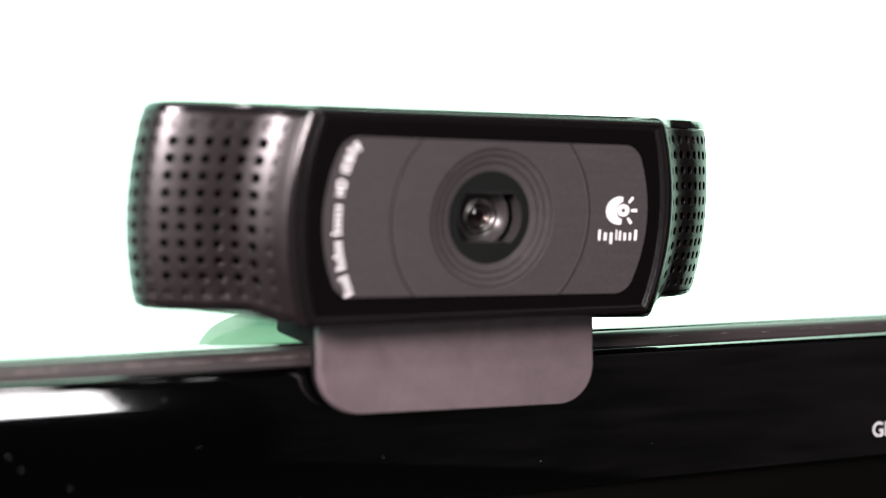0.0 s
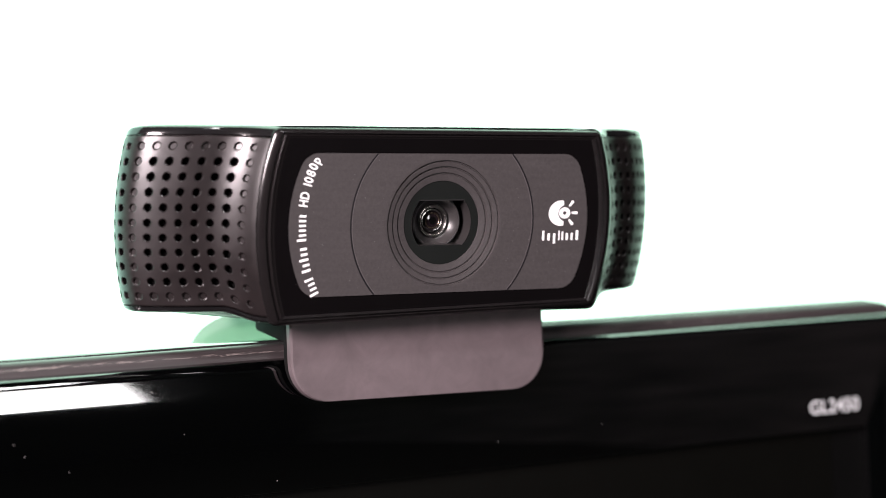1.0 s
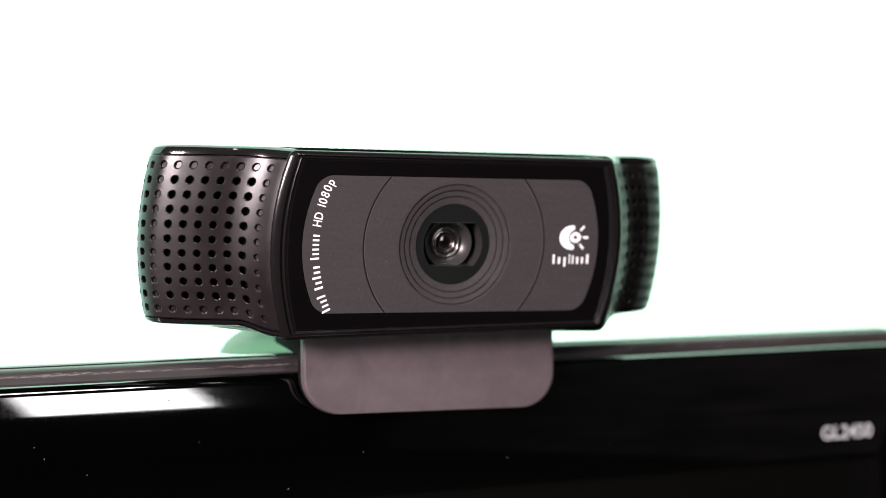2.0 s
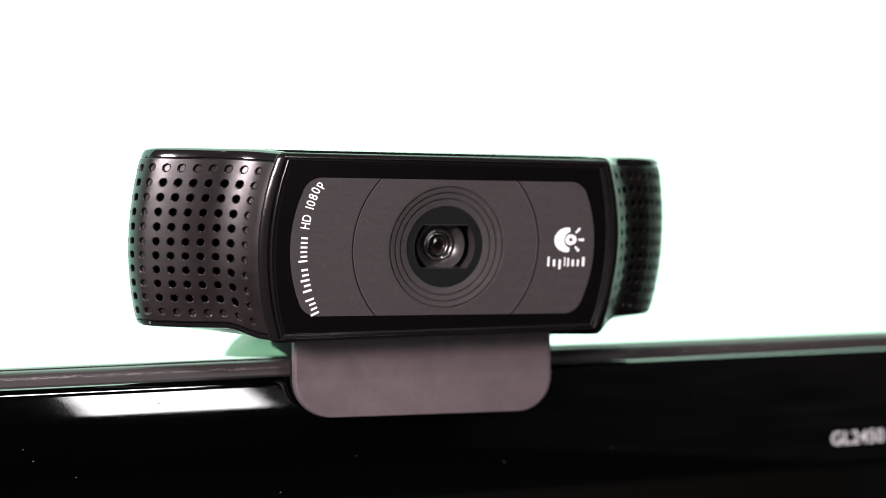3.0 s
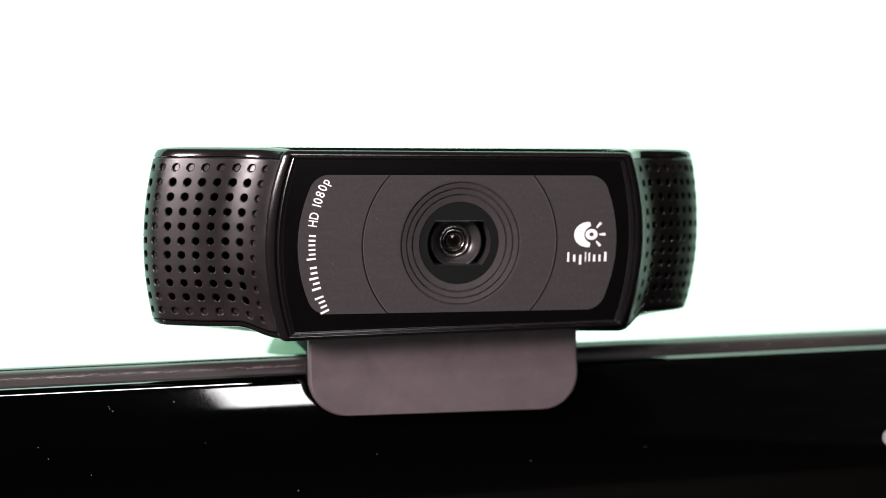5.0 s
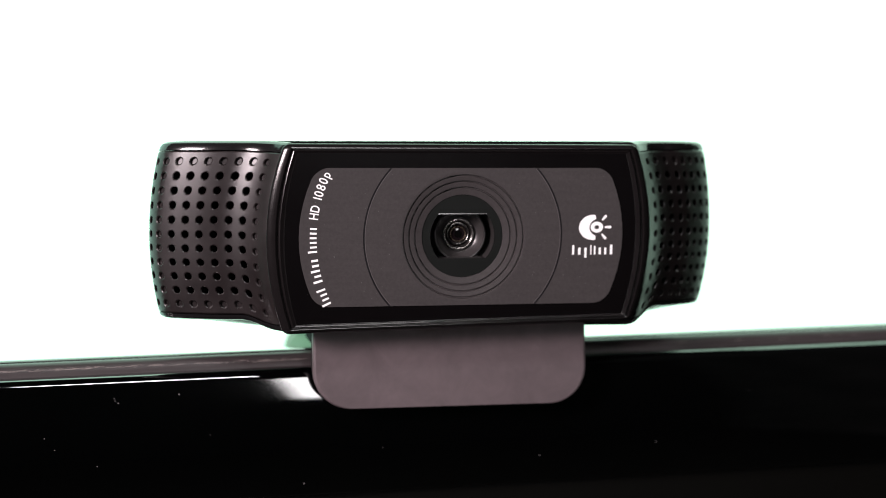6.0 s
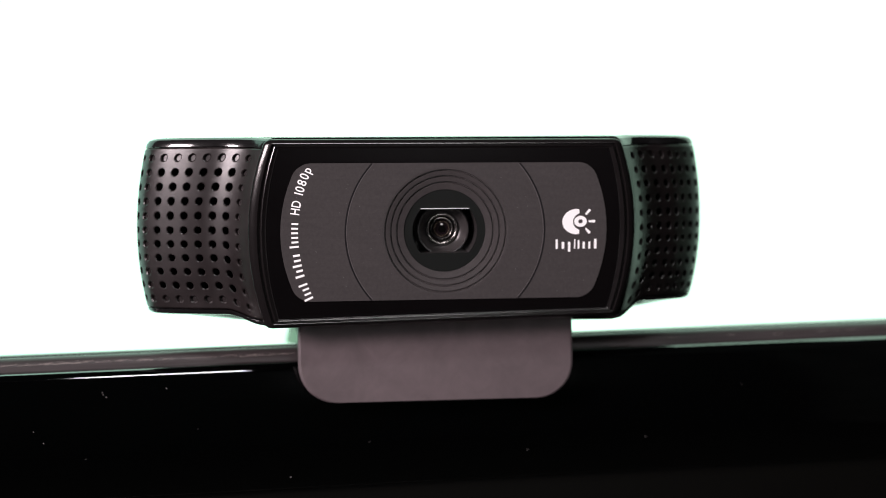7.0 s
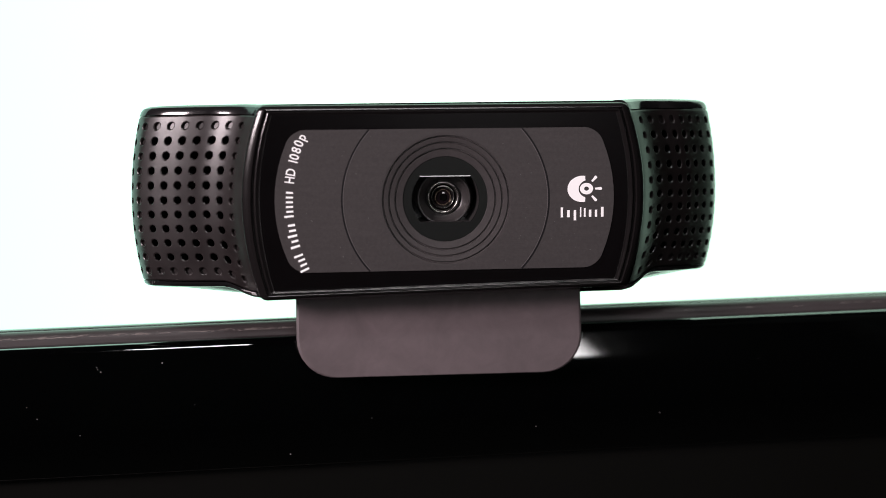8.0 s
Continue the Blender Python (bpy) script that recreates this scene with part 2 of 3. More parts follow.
setting("backdrop", box(-3000, 3000, 1200, 1210, -700, 3000, 0), BACKDROP, "pale green studio backdrop that glows to look evenly lit and overexposed")
# glowing panel added at the side to throw green on the webcam's right end
setting("added_side_glow", box(1300, 1310, 420, 1200, -700, 3000, 0), BACKDROP, "glowing pale green panel added beside the backdrop")
setting("wall_south", box(-3000, 3000, -2600, -2550, -700, 3000, 0), WALL, "plain dim wall")
setting("wall_west", box(-3050, -3000, -2550, 1200, -700, 3000, 0), WALL, "plain dim wall")
setting("wall_east", box(3000, 3050, -2550, 1200, -700, 3000, 0), WALL, "plain dim wall")
# unseen panel, added so the glossy black parts have dim patches to reflect
setting("unseen_panel", box(1000, 1050, -2550, -500, -700, 3000, 0), BLOTCHES, "unseen blotchy dark panel for the bezel's dim reflections")
setting("ceiling", box(-3000, 3000, -2550, 1200, 3000, 3050, 0), WALL, "plain dim ceiling")
setting("floor", box(-3000, 3000, -2550, 1200, -750, -700, 0), DESK, "plain dark floor")

# ---- the webcam ----
webcam = empty("webcam", Matrix.Translation(CENTRE) @ pose(0, 0, 0, 0, LEAN, 0),
               "black webcam with perforated ends clipped on a monitor's top edge", "webcam")

HALF = 14.35
# plan of one end, from the front frame round to the back (distance from the middle, depth)
PLAN = [(28.55, 0.6), (29.0, 1.1), (29.5, 1.75), (30.2, 2.6), (31.1, 3.5), (32.1, 4.25), (33.2, 4.9), (34.3, 5.4), (35.4, 5.78), (36.65, 6.1), (39.0, 6.85),
        (41.3, 7.85), (43.5, 9.0), (45.5, 10.5), (46.5, 12.1), (46.85, 14.0), (46.4, 16.6), (45.0, 19.0), (42.8, 21.2), (39.6, 22.8), (35.0, 23.6)]


def spline(points, per=6):
    p = [Vector(q) for q in points]
    p = [2 * p[0] - p[1], *p, 2 * p[-1] - p[-2]]
    out = []
    for a, b, c, d in zip(p, p[1:], p[2:], p[3:]):
        for k in range(per):
            t = k / per
            out.append(0.5 * (2 * b + (c - a) * t + (2 * a - 5 * b + 4 * c - d) * t * t + (3 * b - a - 3 * c + d) * t ** 3))
    return out + [p[-2]]


CURVE = spline(PLAN)
LENGTH = [0.0]
for a, b in zip(CURVE, CURVE[1:]):
    LENGTH.append(LENGTH[-1] + (b - a).length)


def bow_at(x, z):
    """How far a point of the plan moves outwards at a height."""
    x = abs(x)
    most = 2.7 * min(1, x / 29) - 0.9 * max(0, min(1, (x - 31) / 15))
    return most * (1 - min(1, abs(z) / HALF) ** 2)


def end_point(s, z, inward=0.0, side=-1):
    """A point on an end's skin at arc length s and height z."""
    i = max(0, min(len(CURVE) - 2, int(np.searchsorted(LENGTH, s)) - 1))
    f = (s - LENGTH[i]) / (LENGTH[i + 1] - LENGTH[i])
    p = CURVE[i].lerp(CURVE[i + 1], f)
    t0 = CURVE[max(0, i - 2)]
    t1 = CURVE[min(len(CURVE) - 1, i + 3)]
    t = (t1 - t0).normalized()
    n = Vector((-t.y, t.x))            # points inwards
    p = p + n * inward
    x = p.x + bow_at(p.x, z)
    if side > 0:                       # this end is a little shorter
        f = max(0.0, min(1.0, (p.x - 33.0) / 13.0))
        x -= 2.4 * f * f * (3 - 2 * f)
    if z > 0 and side > 0:
        z *= 1.018
    if z < 0:
        # the lower edge sweeps down to meet the front frame
        f = max(0.0, min(1.0, (p.x - 29.3) / 5.0))
        f = f * f * (3 - 2 * f)
        z *= (1.05 - 0.092 * f) if side < 0 else (1.04 - 0.15 * f)
    drop = 0.07 * max(0.0, p.y - 5.0)
    if z > 0:
        drop += 0.005 * max(0.0, p.y - 8.0) ** 2
    return (side * x, p.y, z - drop)


def housing():
    loops = []
    steps = [(-14.35, 1.6), (-14.3, 0.9), (-14.1, 0.3), (-13.8, 0.05), (-13.35, 0.0), (-13.3, 2.0)]
    steps += [(z, 2.0) for z in (-10, -6, -2, 2, 6, 10)]
    steps += [(-z, d) for z, d in reversed(steps[:6])]
    for z, d in steps:
        if z > 13.35:                  # the upper bead stands a little taller
            z = 13.35 + (z - 13.35) * 1.45
        row = [end_point(s, z, d, -1) for s in LENGTH]
        right = [end_point(s, z, d, 1) for s in reversed(LENGTH)]
        loops.append([(-22.0, 9.5, row[0][2] - 1.3)] + row + right + [(22.0, 9.5, right[-1][2] - 1.3)])
    return loft(loops, cap_first=True, cap_last=True)


part("housing", housing(), BEAD, webcam, "glossy black plastic shell")

PITCH = 2.32


def arc_length(x, y):
    """Where on the plan's curve a point lies."""
    return LENGTH[min(range(len(CURVE)), key=lambda i: (CURVE[i] - Vector((x, y))).length)]


NEAR, FAR = arc_length(32.1, 4.25), arc_length(43.5, 9.0)      # the first and the last open column
STEP = (FAR - NEAR) / 5


def grille(side):
    """The perforated skin of one end: every hole is a real cup."""
    bm = bmesh.new()
    first, columns, rows, n = NEAR - 1.5 * STEP, 12, 11, 16
    verts = {}

    def vert(s, z, d):
        key = (round(s, 3), round(z, 3), round(d, 3))
        if key not in verts:
            verts[key] = bm.verts.new(end_point(s, z, d, side))
        return verts[key]

    def quad(*vs):
        f = bm.faces.new(vs)
        return f
    top = rows / 2 * PITCH
    edge = []
    for k in range(4):
        edge.append((-0.5 + k / 4, -0.5))
    for k in range(4):
        edge.append((0.5, -0.5 + k / 4))
    for k in range(4):
        edge.append((0.5 - k / 4, 0.5))
    for k in range(4):
        edge.append((-0.5, 0.5 - k / 4))
    for c in range(columns):
        for r in range(rows):
            cs, cz = first + (c + 0.5) * STEP, -top + (r + 0.5) * PITCH
            shallow = r in (0, rows - 1) or c in (0, 7)
            rad = 0.60 if not shallow else 0.50 if c == 0 else 0.56
            ring = [math.atan2(b, a) for a, b in edge]
            outer = [vert(cs + a * STEP, cz + b * PITCH, 0) for a, b in edge]
            rim = [vert(cs + (rad + 0.16) * math.cos(a), cz + (rad + 0.16) * math.sin(a), 0) for a in ring]
            lip = [vert(cs + rad * math.cos(a), cz + rad * math.sin(a), 0.12) for a in ring]
            depth = 0.5 if shallow else 1.3
            low = [vert(cs + rad * 0.9 * math.cos(a), cz + rad * 0.9 * math.sin(a), depth) for a in ring]
            for i in range(n):
                j = (i + 1) % n
                quad(outer[i], outer[j], rim[j], rim[i])
                quad(rim[i], rim[j], lip[j], lip[i])
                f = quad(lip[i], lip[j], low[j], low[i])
                # open holes turn near-black inside: their shade is put into the colour
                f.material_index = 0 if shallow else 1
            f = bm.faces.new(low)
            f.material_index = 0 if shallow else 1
    # plain strips above and below, turned in at the seam, and beside the frame
    fine = [first + k * STEP / 4 for k in range(columns * 4 + 1)]
    for sign in (-1, 1):
        steps = [(top, 0), (13.0, 0.0), (13.22, 0.15), (13.25, 0.9)]
        for (z0, d0), (z1, d1) in zip(steps, steps[1:]):
            for s0, s1 in zip(fine, fine[1:]):
                quad(vert(s0, sign * z0, d0), vert(s1, sign * z0, d0), vert(s1, sign * z1, d1), vert(s0, sign * z1, d1))
    heights = [-13.22, -13.0] + [-top + k * PITCH / 4 for k in range(rows * 4 + 1)] + [13.0, 13.22]
    before = [max(0.02, first - k * 0.5) for k in range(0, int(first / 0.5) + 2)]
    after = [first + columns * STEP + k * 0.6 for k in range(0, 8)]
    for strip in (before, after):
        for s0, s1 in zip(strip, strip[1:]):
            if abs(s0 - s1) < 1e-4:
                continue
            for z0, z1 in zip(heights, heights[1:]):
                d0, d1 = (0.15 if abs(z) > 13.1 else 0.0 for z in (z0, z1))
                quad(vert(s0, z0, d0), vert(s1, z0, d0), vert(s1, z1, d1), vert(s0, z1, d1))
    return bm


for side in (-1, 1):
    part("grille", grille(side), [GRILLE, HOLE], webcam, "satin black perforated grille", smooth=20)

# front frame: a bowed glossy slab with a raised double rim
FRAME = (28.65, 14.7, 1.0, 2.75)


def frame_loop(inset, y):
    """One outline of the frame; its lower edge falls a little towards one end."""
    return [(x, y, z + (min(0, z) / -14.7) * (0.0205 * x)) for x, z in bowed(*FRAME, inset=inset, across=1.75)]


profile = [(1.9, 9.6), (1.3, 8.0), (0.75, 5.0), (0.35, 2.8), (0.1, 1.4), (0.02, 1.05), (0.0, 0.85), (0.04, 0.68), (0.12, 0.5), (0.22, 0.36), (0.34, 0.23), (0.46, 0.12), (0.58, 0.03),
           (0.7, -0.03), (0.77, 0.02), (0.82, 0.28), (0.92, 0.32), (0.97, 0.2), (1.02, -0.02), (1.09, -0.1), (1.16, -0.08), (1.24, 0.0), (1.34, 0.08), (1.46, 0.1)]
part("frame_rim", loft([frame_loop(d, y) for d, y in profile]), RIM_BLACK, webcam, "satin black raised rim", smooth=35)
bm = loft([frame_loop(d, 0.1) for d in (1.46, 2.3)])
face = plate_with_hole([(x, z) for x, _, z in frame_loop(2.3, 0.1)], circle(10.2), 0.1)
face_mesh = bpy.data.meshes.new("face")
face.to_mesh(face_mesh)
face.free()
bm.from_mesh(face_mesh)
bpy.data.meshes.remove(face_mesh)
bmesh.ops.remove_doubles(bm, verts=bm.verts, dist=0.001)
part("front_frame", bm, GLOSS_BLACK, webcam, "glossy black bowed front frame", smooth=4)

# grey panel with the stepped rings round the lens
PANEL_SHAPE = (23.6, 10.95, 1.9, 2.75)
panel = part("front_panel", plate_with_hole(bowed(*PANEL_SHAPE), circle(10.3), 0.0), PANEL, webcam, "dark grey brushed panel", smooth=0)
DISH = [(10.3, 0.0), (9.95, 0.02), (9.88, 0.38), (9.74, 0.38), (9.62, 0.2), (8.98, 0.3), (8.91, 0.66), (8.77, 0.66),
        (8.65, 0.48), (7.98, 0.58), (7.91, 0.94), (7.77, 0.94), (7.65, 0.76), (6.65, 0.92), (6.6, 1.1)]
part("ring_dish", lathe(DISH, n=96), PANEL, webcam, "stepped concentric rings", smooth=20)

# the large arcs on both sides of the rings
for side in (-1, 1):
    most = math.asin(10.9 / 16.1)
    arc = [-most + 2 * most * k / 40 for k in range(41)]
    outer = [(side * 16.22 * math.cos(a), 16.22 * math.sin(a)) for a in arc]
    inner = [(side * 15.95 * math.cos(a), 15.95 * math.sin(a)) for a in arc]
    polys = [(outer[i], outer[i + 1], inner[i + 1], inner[i]) for i in range(40)]
    # flat dark strip: the groove's shade is put into its colour
    part("arc_shade", flat(polys, -0.02), GROOVE_SHADE, webcam, smooth=0)
    beside = [(side * 15.84 * math.cos(a), 15.84 * math.sin(a)) for a in arc]
    # flat pale strip: the light on the groove's edge, put into its colour
    part("arc_edge_light", flat([(inner[i], inner[i + 1], beside[i + 1], beside[i]) for i in range(40)], -0.015), EDGE_LIGHT, webcam, smooth=0)

# black disc with the slot that shows the lens
slot_top, slot_r = 3.55, 5.25
a0 = math.asin(slot_top / slot_r)
slot = [(slot_r * math.cos(-a0 + 2 * a0 * k / 16), slot_r * math.sin(-a0 + 2 * a0 * k / 16)) for k in range(17)]
slot += [(-x, -z) for x, z in slot]
part("lens_surround", plate_with_hole(circle(6.65), slot, 1.05), DISC, webcam, "black lens surround", smooth=0)
part("slot_wall", loft([[(x, y, z) for x, z in slot] for y in (1.0, 1.06, 2.4, 7.4)], cap_last=True), BARREL, webcam, smooth=30)

# a polished chamfer along the slot's upper edge
bm = bmesh.new()
bm.faces.new([bm.verts.new(p) for p in ((-3.95, 0.99, 3.50), (3.95, 0.99, 3.50), (3.95, 1.01, 3.64), (-3.95, 1.01, 3.64))])
part("slot_edge", bm, POLISHED, webcam, "polished slot edge", smooth=0)

# the lens in its barrel
SINK = 0.95


def turned(points, n=64):
    """A turned piece of the lens, sunk behind the slot."""
    return lathe([(r, y + SINK) for r, y in points], n=n)


barrel = part("lens_barrel", turned([(4.3, 5.9), (4.3, 2.2), (4.22, 1.9), (4.08, 1.78), (3.9, 1.8), (3.8, 2.0), (3.6, 2.35), (3.2, 2.85), (2.85, 3.2), (2.72, 3.25),
                                     (2.64, 3.05), (2.55, 2.95), (2.4, 2.9), (2.28, 2.96), (2.22, 3.2), (2.0, 3.9), (1.5, 4.2), (0.01, 4.4)]), BARREL, webcam, "black lens barrel", smooth=30)
part("retaining_ring", turned([(2.56, 2.92), (2.46, 2.82), (2.3, 2.8), (2.16, 2.92), (2.05, 3.22)]), BRIGHT_RING, barrel, "thin bright ring", smooth=50)
part("lens_element", turned([(2.12 * math.sin(radians(a)), 3.1 + 0.9 - 0.9 * math.cos(radians(a))) for a in (0.5, 12, 25, 38, 52, 66, 80)]),
     COATED, barrel, "dark coated glass lens")
part("middle_ring", turned([(1.86, 3.5), (1.8, 3.36), (1.7, 3.34), (1.6, 3.42)]), BRIGHT_RING, barrel, "thin bright ring", smooth=50)
part("inner_ring", turned([(1.32, 3.20), (1.24, 3.12), (1.14, 3.12), (1.06, 3.2)]), BRONZE, barrel, "bronze inner ring")
part("pupil", turned([(0.62, 3.10), (0.55, 3.06), (0.01, 3.06)]), HOLE, barrel, "dark pupil")

# ---- prints on the panel ----
def on_arc(bm, angle, radius, shear=0.0):
    """Lays letters of the xy plane along the left arc, reading upwards."""
    turn = Matrix.Rotation(math.pi / 2 + angle, 4, "Z")
    for v in bm.verts:
        q = turn @ Vector((v.co.x, v.co.y, 0))
        v.co = Vector((-radius * math.cos(angle) + q.x, -0.03, -radius * math.sin(angle) + q.y))
    return bm


ARC_R = 23.55


def arc_at(z):
    return math.asin(max(-1, min(1, -z / ARC_R)))


CAP, LOW = 1.45, 1.08                 # height of tall and of short letters


def arc_bars(z0, z1, heights):
    """Plain bars in place of a word, one for each letter."""
    cell = (z1 - z0) / len(heights)
    for k, reach in enumerate(heights):
        a = z0 + cell * (k + 0.28)
        b = a + cell * 0.42
        quad = []
        for z, d in ((a, 0.0), (b, 0.0), (b, reach), (a, reach)):
            t = arc_at(z)
            quad.append((-(ARC_R + d) * math.cos(t), -(ARC_R + d) * math.sin(t)))
        part("printed_bar", flat([quad], -0.04), PRINT, panel, "white printed bar", smooth=0)


arc_bars(-10.55, -7.7, (CAP, LOW, LOW, CAP))
arc_bars(-7.1, -3.1, (CAP, LOW, CAP, LOW, LOW))
arc_bars(-2.5, 1.75, (CAP, LOW, LOW, LOW, LOW, LOW))


def arc_text(word, z0, z1, size):
    """Letter by letter along the arc."""
    widths = []
    for ch in word:
        bm = text_mesh(ch, size)
        widths.append((min(v.co.x for v in bm.verts), max(v.co.x for v in bm.verts)))
        bm.free()
    gap = 0.22
    total = sum(b - a for a, b in widths) + gap * (len(word) - 1)
    scale, z = (z1 - z0) / total, z0
    for ch, (a, b) in zip(word, widths):
        bm = text_mesh(ch, size)
        mid = z + (b - a) * scale / 2
        for v in bm.verts:
            v.co.x = (v.co.x - (a + b) / 2) * scale
        part("printed_letter", on_arc(bm, arc_at(mid), ARC_R), PRINT, panel, "white printed letter", smooth=0)
        z += (b - a + gap) * scale


arc_text("HD", 2.8, 4.95, 2.05)
arc_text("1080p", 5.9, 10.0, 2.05)

# plain maker's mark: a crescent, a dot ring and three rays, with bars for the word below
crescent = [(21.35 + 2.35 * math.cos(radians(a)), 1.35 + 2.05 * math.sin(radians(a))) for a in range(80, 281, 10)]
hollow = [(22.38 + 1.62 * math.cos(radians(a)), 1.35 + 1.42 * math.sin(radians(a))) for a in range(250, 109, -10)]
ring = []
for k in range(20):
    a, b = 2 * math.pi * k / 20, 2 * math.pi * (k + 1) / 20
    ring.append([(22.0 + r * 1.05 * math.cos(t), 1.38 + r * 0.9 * math.sin(t)) for r, t in ((1.0, a), (1.0, b), (0.36, b), (0.36, a))])
rays = []
for angle in (48, 0, -48):
    c, s = math.cos(radians(angle)), math.sin(radians(angle))
    rays.append([(21.85 + r * c - d * s, 1.38 + r * s + d * c) for r, d in ((1.5, -0.14), (2.5, -0.24), (2.62, 0.0), (2.5, 0.24), (1.5, 0.14))])
part("printed_crescent", flat([crescent + hollow], -0.04), PRINT, panel, "white printed crescent", smooth=0)
part("printed_ring", flat(ring, -0.04), PRINT, panel, "white printed ring", smooth=0)
for ray in rays:
    part("printed_ray", flat([ray], -0.04), PRINT, panel, "white printed ray", smooth=0)
BASE = -3.05
for x, wide, foot, head in ((17.95, 0.5, 0, 1.55), (18.95, 0.6, 0, 1.12), (20.0, 0.55, -0.5, 1.12), (21.0, 0.28, 0, 1.55),
                            (21.6, 0.4, 0, 1.4), (22.4, 0.55, 0, 1.12), (23.35, 0.5, 0, 1.12), (24.3, 0.6, 0, 1.55)):
    part("printed_bar", flat([[(x, BASE + foot), (x + 0.7 * wide, BASE + foot), (x + 0.7 * wide, BASE + head), (x, BASE + head)]], -0.04), PRINT, panel,
         "white printed bar", smooth=0)

# a few specks of dust on the panel
bm = bmesh.new()
dice = random.Random(9)
for k in range(110):
    x, z, r = dice.uniform(-25, 25), dice.uniform(-10, 10), dice.uniform(0.03, 0.085)
    if math.hypot(x, z) > 10.5:
        bm.faces.new([bm.verts.new((x + r * dice.uniform(0.5, 1.2) * math.cos(a), -0.03, z + r * dice.uniform(0.5, 1.2) * math.sin(a))) for a in (0, 1.2, 2.4, 3.7, 5.0)])
tagged(part("dust", bm, DUST, webcam, "tiny specks of dust", smooth=0), kind="stuff")

# ---- the clip under the webcam ----
mount = Matrix.Translation((0, 4.1, -28.3)) @ Matrix.Rotation(radians(-10), 4, "X")


def clip_outline(x0, x1, h, r):
    pts = [(x0, h), (x0, r)]
    pts += [(x0 + r - r * math.cos(radians(a)), r - r * math.sin(radians(a))) for a in range(10, 91, 10)]
    pts += [(x1 - r + r * math.sin(radians(a)), r - r * math.cos(radians(a))) for a in range(0, 91, 10)]
    return pts + [(x1, h)]


bm = slab(clip_outline(-23.1, 22.4, 13.6, 6.2), 0, 1.5, 0.38)
bm.transform(mount)
part("clip_plate", bm, PLATE, webcam, "matt grey-black front clip plate", smooth=12)
bm = slab(clip_outline(-23.0, 22.2, 13.4, 6.5), 1.55, 3.1, 0.2)
bm.transform(mount)
part("clip_pad", bm, RUBBER, webcam, "black rubber pad")
part("clip_bridge", box(-22.0, 21.4, 8.4, 24.0, -20.0, -16.9, 0.7), RUBBER, webcam, "black bridge over the monitor's edge")
part("hinge", box(-13, 13, 9.0, 19.0, -17.4, -13.2, 0.8), RUBBER, webcam, "black hinge block")


def rear_leg():
    line = spline([(22, -16.6), (30, -17.6), (40, -20.0), (48, -22.6), (54, -25.4), (58, -29.0), (60, -36.0), (61, -60)], 5)
    loops = []
    for i, p in enumerate(line):
        w = 21.6
        t = (line[min(i + 1, len(line) - 1)] - line[max(i - 1, 0)]).normalized()
        n = Vector((t.y, -t.x))
        section = [(w - 0.4, 0), (w, 0.5), (w, 2.0), (w - 0.4, 2.4), (-w + 0.4, 2.4), (-w, 2.0), (-w, 0.5), (-w + 0.4, 0)]
        loops.append([(x, p.x + n.x * d, p.y + n.y * d) for x, d in section])
    return loft(loops, cap_first=True, cap_last=True)


part("rear_leg", rear_leg(), LEG, webcam, "rear clip leg, coloured pale green for the backdrop's cast", smooth=50)

# ---- the monitor ----
TOP = Vector((0.0, 9.1, -22.95))          # top front edge, from the webcam's centre
RIGHT, WIDE, TALL = 103.2, 578.0, 345.0
top_at = CENTRE + TOP * MM
monitor = empty("monitor", Matrix.Translation(top_at) @ pose(0, 0, 0, -TILT, 0, 0),
                "glossy black flat monitor with a dark blank screen", "monitor")
MID = (RIGHT - WIDE / 2, -TALL / 2)


def screen_loop(out, y, r=3.0):
    return [(MID[0] + x, y, MID[1] + z) for x, z in rounded(WIDE / 2 + out, TALL / 2 + out, max(0.4, r + out), 6, 1)]


LIP, SIDE = 19.6, 9.4


def opening(y, grow=0.0, r=0.8):
    """The screen's opening in the bezel."""
    w, h = WIDE / 2 - SIDE + grow, TALL / 2 - LIP + grow
    return [(MID[0] + x, y, MID[1] + z) for x, z in rounded(w, h, r, 6, 1)]


part("bezel", loft([opening(1.8), opening(0.35), opening(0.0, 0.3), screen_loop(-0.5, 0.0), screen_loop(-0.12, 0.05),
                    screen_loop(0.3, 0.25), screen_loop(0.85, 0.7), screen_loop(1.12, 1.2), screen_loop(1.22, 1.6), screen_loop(1.42, 2.6)]),
     BEZEL, monitor, "piano black glossy bezel", smooth=60)
part("rear_housing", loft([screen_loop(1.0, 2.35), screen_loop(1.75, 2.38), screen_loop(2.4, 2.5), screen_loop(3.05, 2.9), screen_loop(3.45, 3.6),
                           screen_loop(3.6, 4.7), screen_loop(3.55, 6.5), screen_loop(2.2, 7.0)]),
     SHELL, monitor, "textured dark plastic rear housing", smooth=40)
part("rear_cover", loft([screen_loop(2.0, 6.8), screen_loop(3.0, 7.0), screen_loop(3.72, 7.1), screen_loop(3.92, 7.4), screen_loop(4.02, 9), screen_loop(4.02, 14), screen_loop(3.8, 17), screen_loop(2.2, 20), screen_loop(-12, 36, 12), screen_loop(-60, 54, 60)], cap_last=True),
     COVER, monitor, "smooth dark rear cover", smooth=40)
border = part("screen_border", loft([opening(1.75), opening(1.8, -0.2), opening(1.8, -8.0)]), BLACK_EDGE, monitor, "black border round the screen", smooth=0)
wide, high = WIDE / 2 - SIDE - 7.6, TALL / 2 - LIP + 0.1
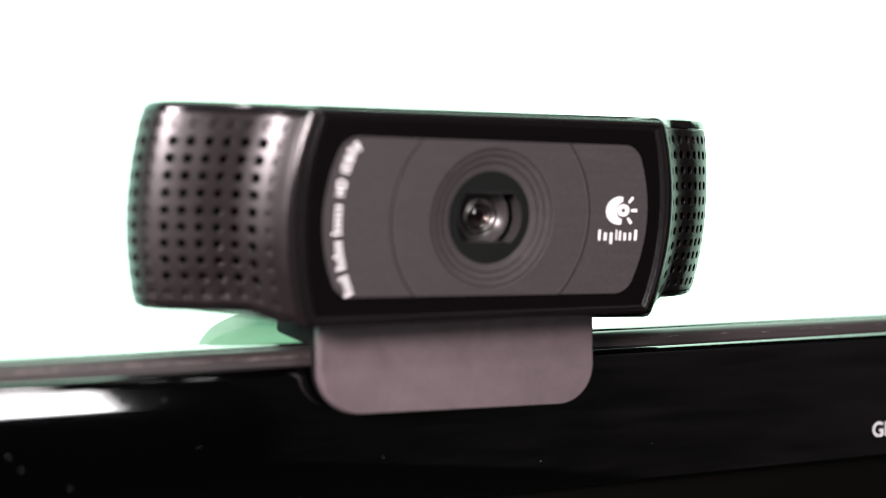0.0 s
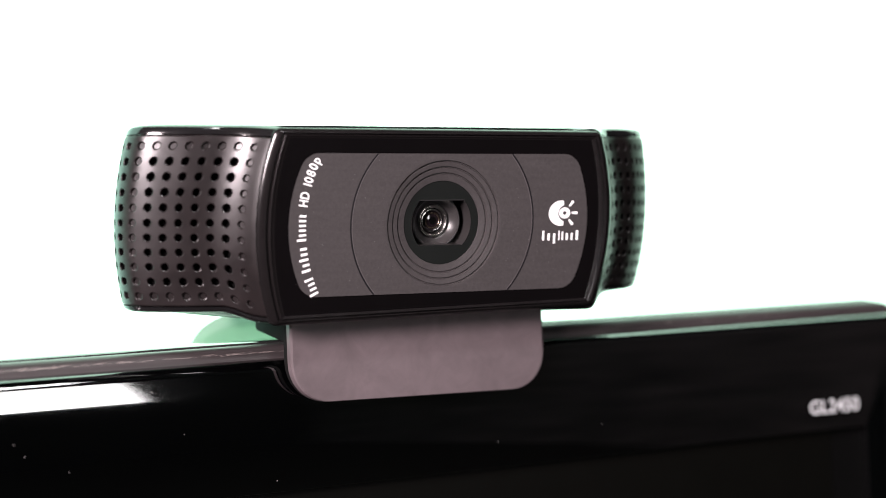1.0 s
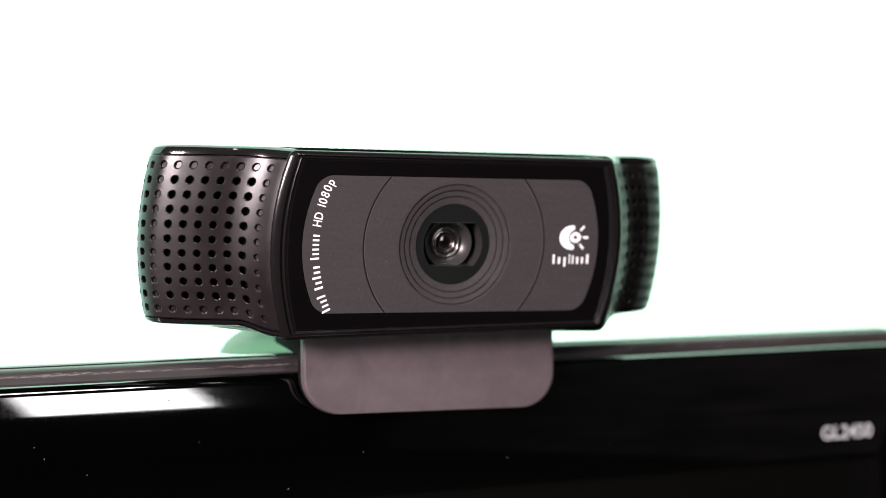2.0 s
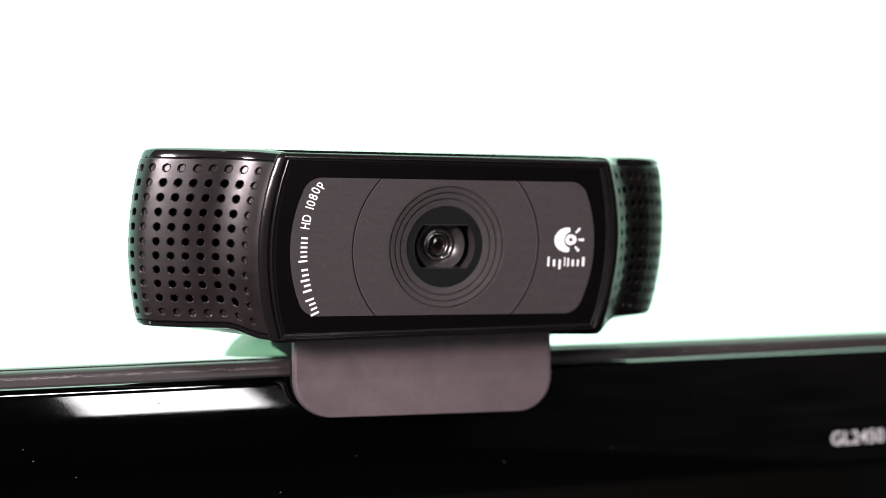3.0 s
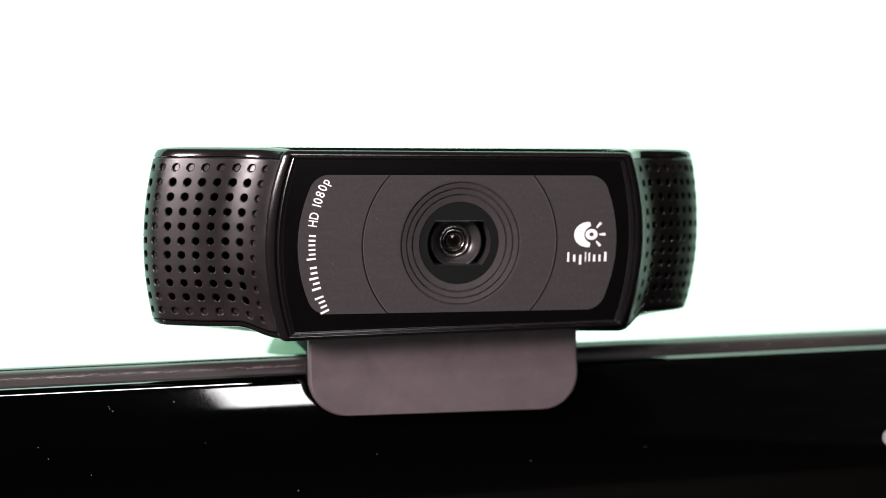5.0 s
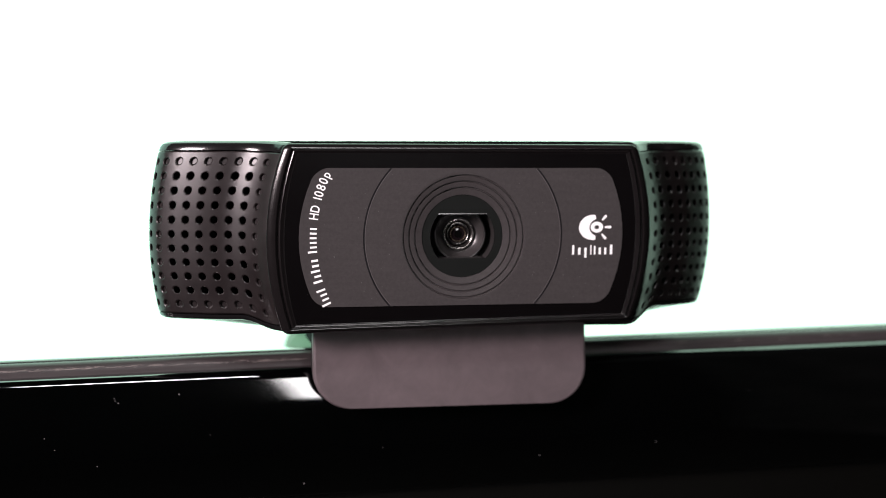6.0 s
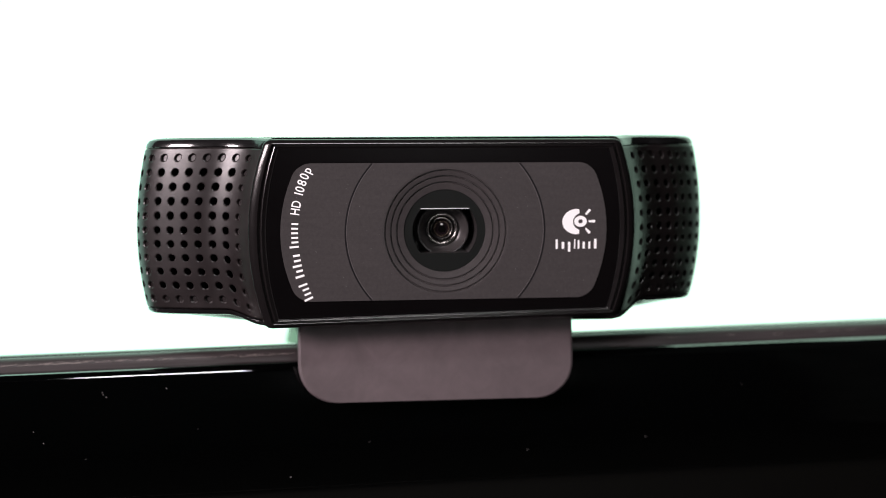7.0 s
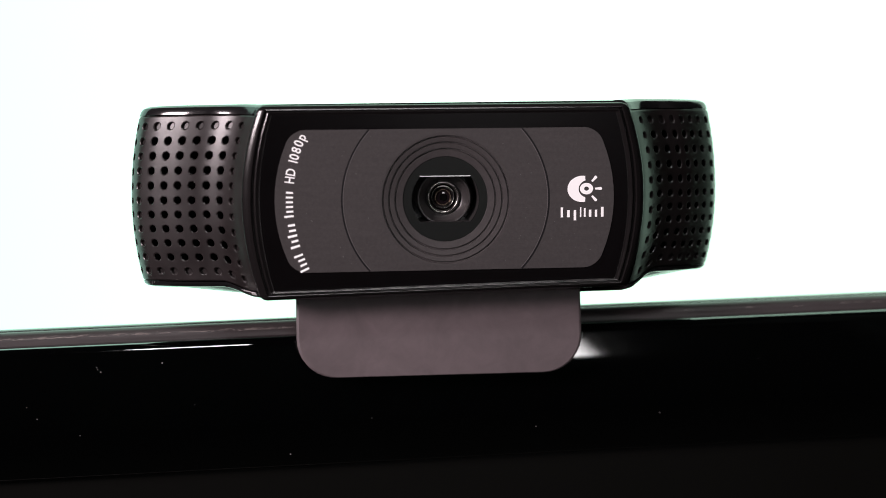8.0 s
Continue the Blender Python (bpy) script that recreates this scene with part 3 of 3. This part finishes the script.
part("screen", loft([[(MID[0] + x, y, MID[1] + z) for x, z in rounded(wide, high, 0.5, 6, 1)] for y in (1.85, 1.7)], cap_last=True), SCREEN, monitor,
     "dark matt blank screen", smooth=0)

# scuffs along the shell's upper edge
bm = bmesh.new()
dice = random.Random(4)
for k in range(170):
    x = -75 + 50 * dice.random() ** 1.3 if k < 130 else dice.uniform(-60, 90)
    n, h = dice.uniform(0.2, 2.2), dice.uniform(0.012, 0.04)
    z, y = 2.45 + dice.gauss(0, 0.07) + (dice.random() < 0.3) * 0.12, 0.0
    y = 2.46 + (z - 2.4) * 0.6
    vs = [bm.verts.new(p) for p in ((x, y - 0.64 * h, z - h), (x + n, y - 0.26 * h, z - h * 0.4), (x + n * 0.8, y + 0.64 * h, z + h), (x + n * 0.2, y + 0.45 * h, z + h * 0.7))]
    bm.faces.new(vs)
tagged(part("scuff", bm, SCRATCH, monitor, "pale scuffs along the edge", smooth=0), kind="stuff")

# dust specks on the bezel
bm = bmesh.new()
for x, z, r in ((-25.2, -17.6, 0.16), (-55.0, -2.4, 0.12), (-54.4, -3.2, 0.16), (-54.9, -2.8, 0.12), (-44.8, -2.2, 0.14), (-66.0, -8.2, 0.12), (-64.5, -10.1, 0.13),
                (-58.0, -13.0, 0.1), (-40, -9.0, 0.08), (35, -14, 0.1), (14.5, -15.2, 0.12), (52, -6, 0.08), (-12.0, -12.5, 0.08)):
    bm.faces.new([bm.verts.new((x + r * dice.uniform(0.5, 1.1) * math.cos(a), -0.02, z + r * dice.uniform(0.5, 1.1) * math.sin(a))) for a in (0, 1.2, 2.4, 3.7, 5.0)])
tagged(part("dust", bm, DUST, monitor, "a few pale dust specks", smooth=0), kind="stuff")

# model marking in the upper corner
bm = text_mesh("GL2450", 3.5)
lo, hi = min(v.co.x for v in bm.verts), max(v.co.x for v in bm.verts)
for v in bm.verts:
    v.co = Vector((80.3 + (v.co.x - lo) / (hi - lo) * 11.6, -0.04, -16.3 + v.co.y))
part("printed_marking", bm, GREY_PRINT, monitor, "small pale grey printed marking", smooth=0)

# stand: an upright neck and a foot on the desk
level = monitor.matrix_world.inverted()


def upright(bm):
    """From the world's axes, in millimetres, into the tilted monitor's."""
    for v in bm.verts:
        v.co = (level @ (v.co * MM)) / MM
    return bm


part("stand_neck", upright(box(MID[0] - 35, MID[0] + 35, 40, 62, 8, 300, 4)), COVER, monitor, "black stand neck")
part("stand_foot", upright(box(MID[0] - 120, MID[0] + 120, -60, 130, 0, 12, 4)), COVER, monitor, "black stand foot")

tagged(part("desk", box(-900, 900, -120, 500, -30, 0, 3), DESK, None, "", smooth=30), "plain dark wooden desk top under the monitor", "desk")
for x in (-850, 850):
    for y in (-80, 460):
        part("leg", box(x - 25, x + 25, y - 25, y + 25, -700, -30, 2), DESK, bpy.data.objects["desk"], smooth=30)
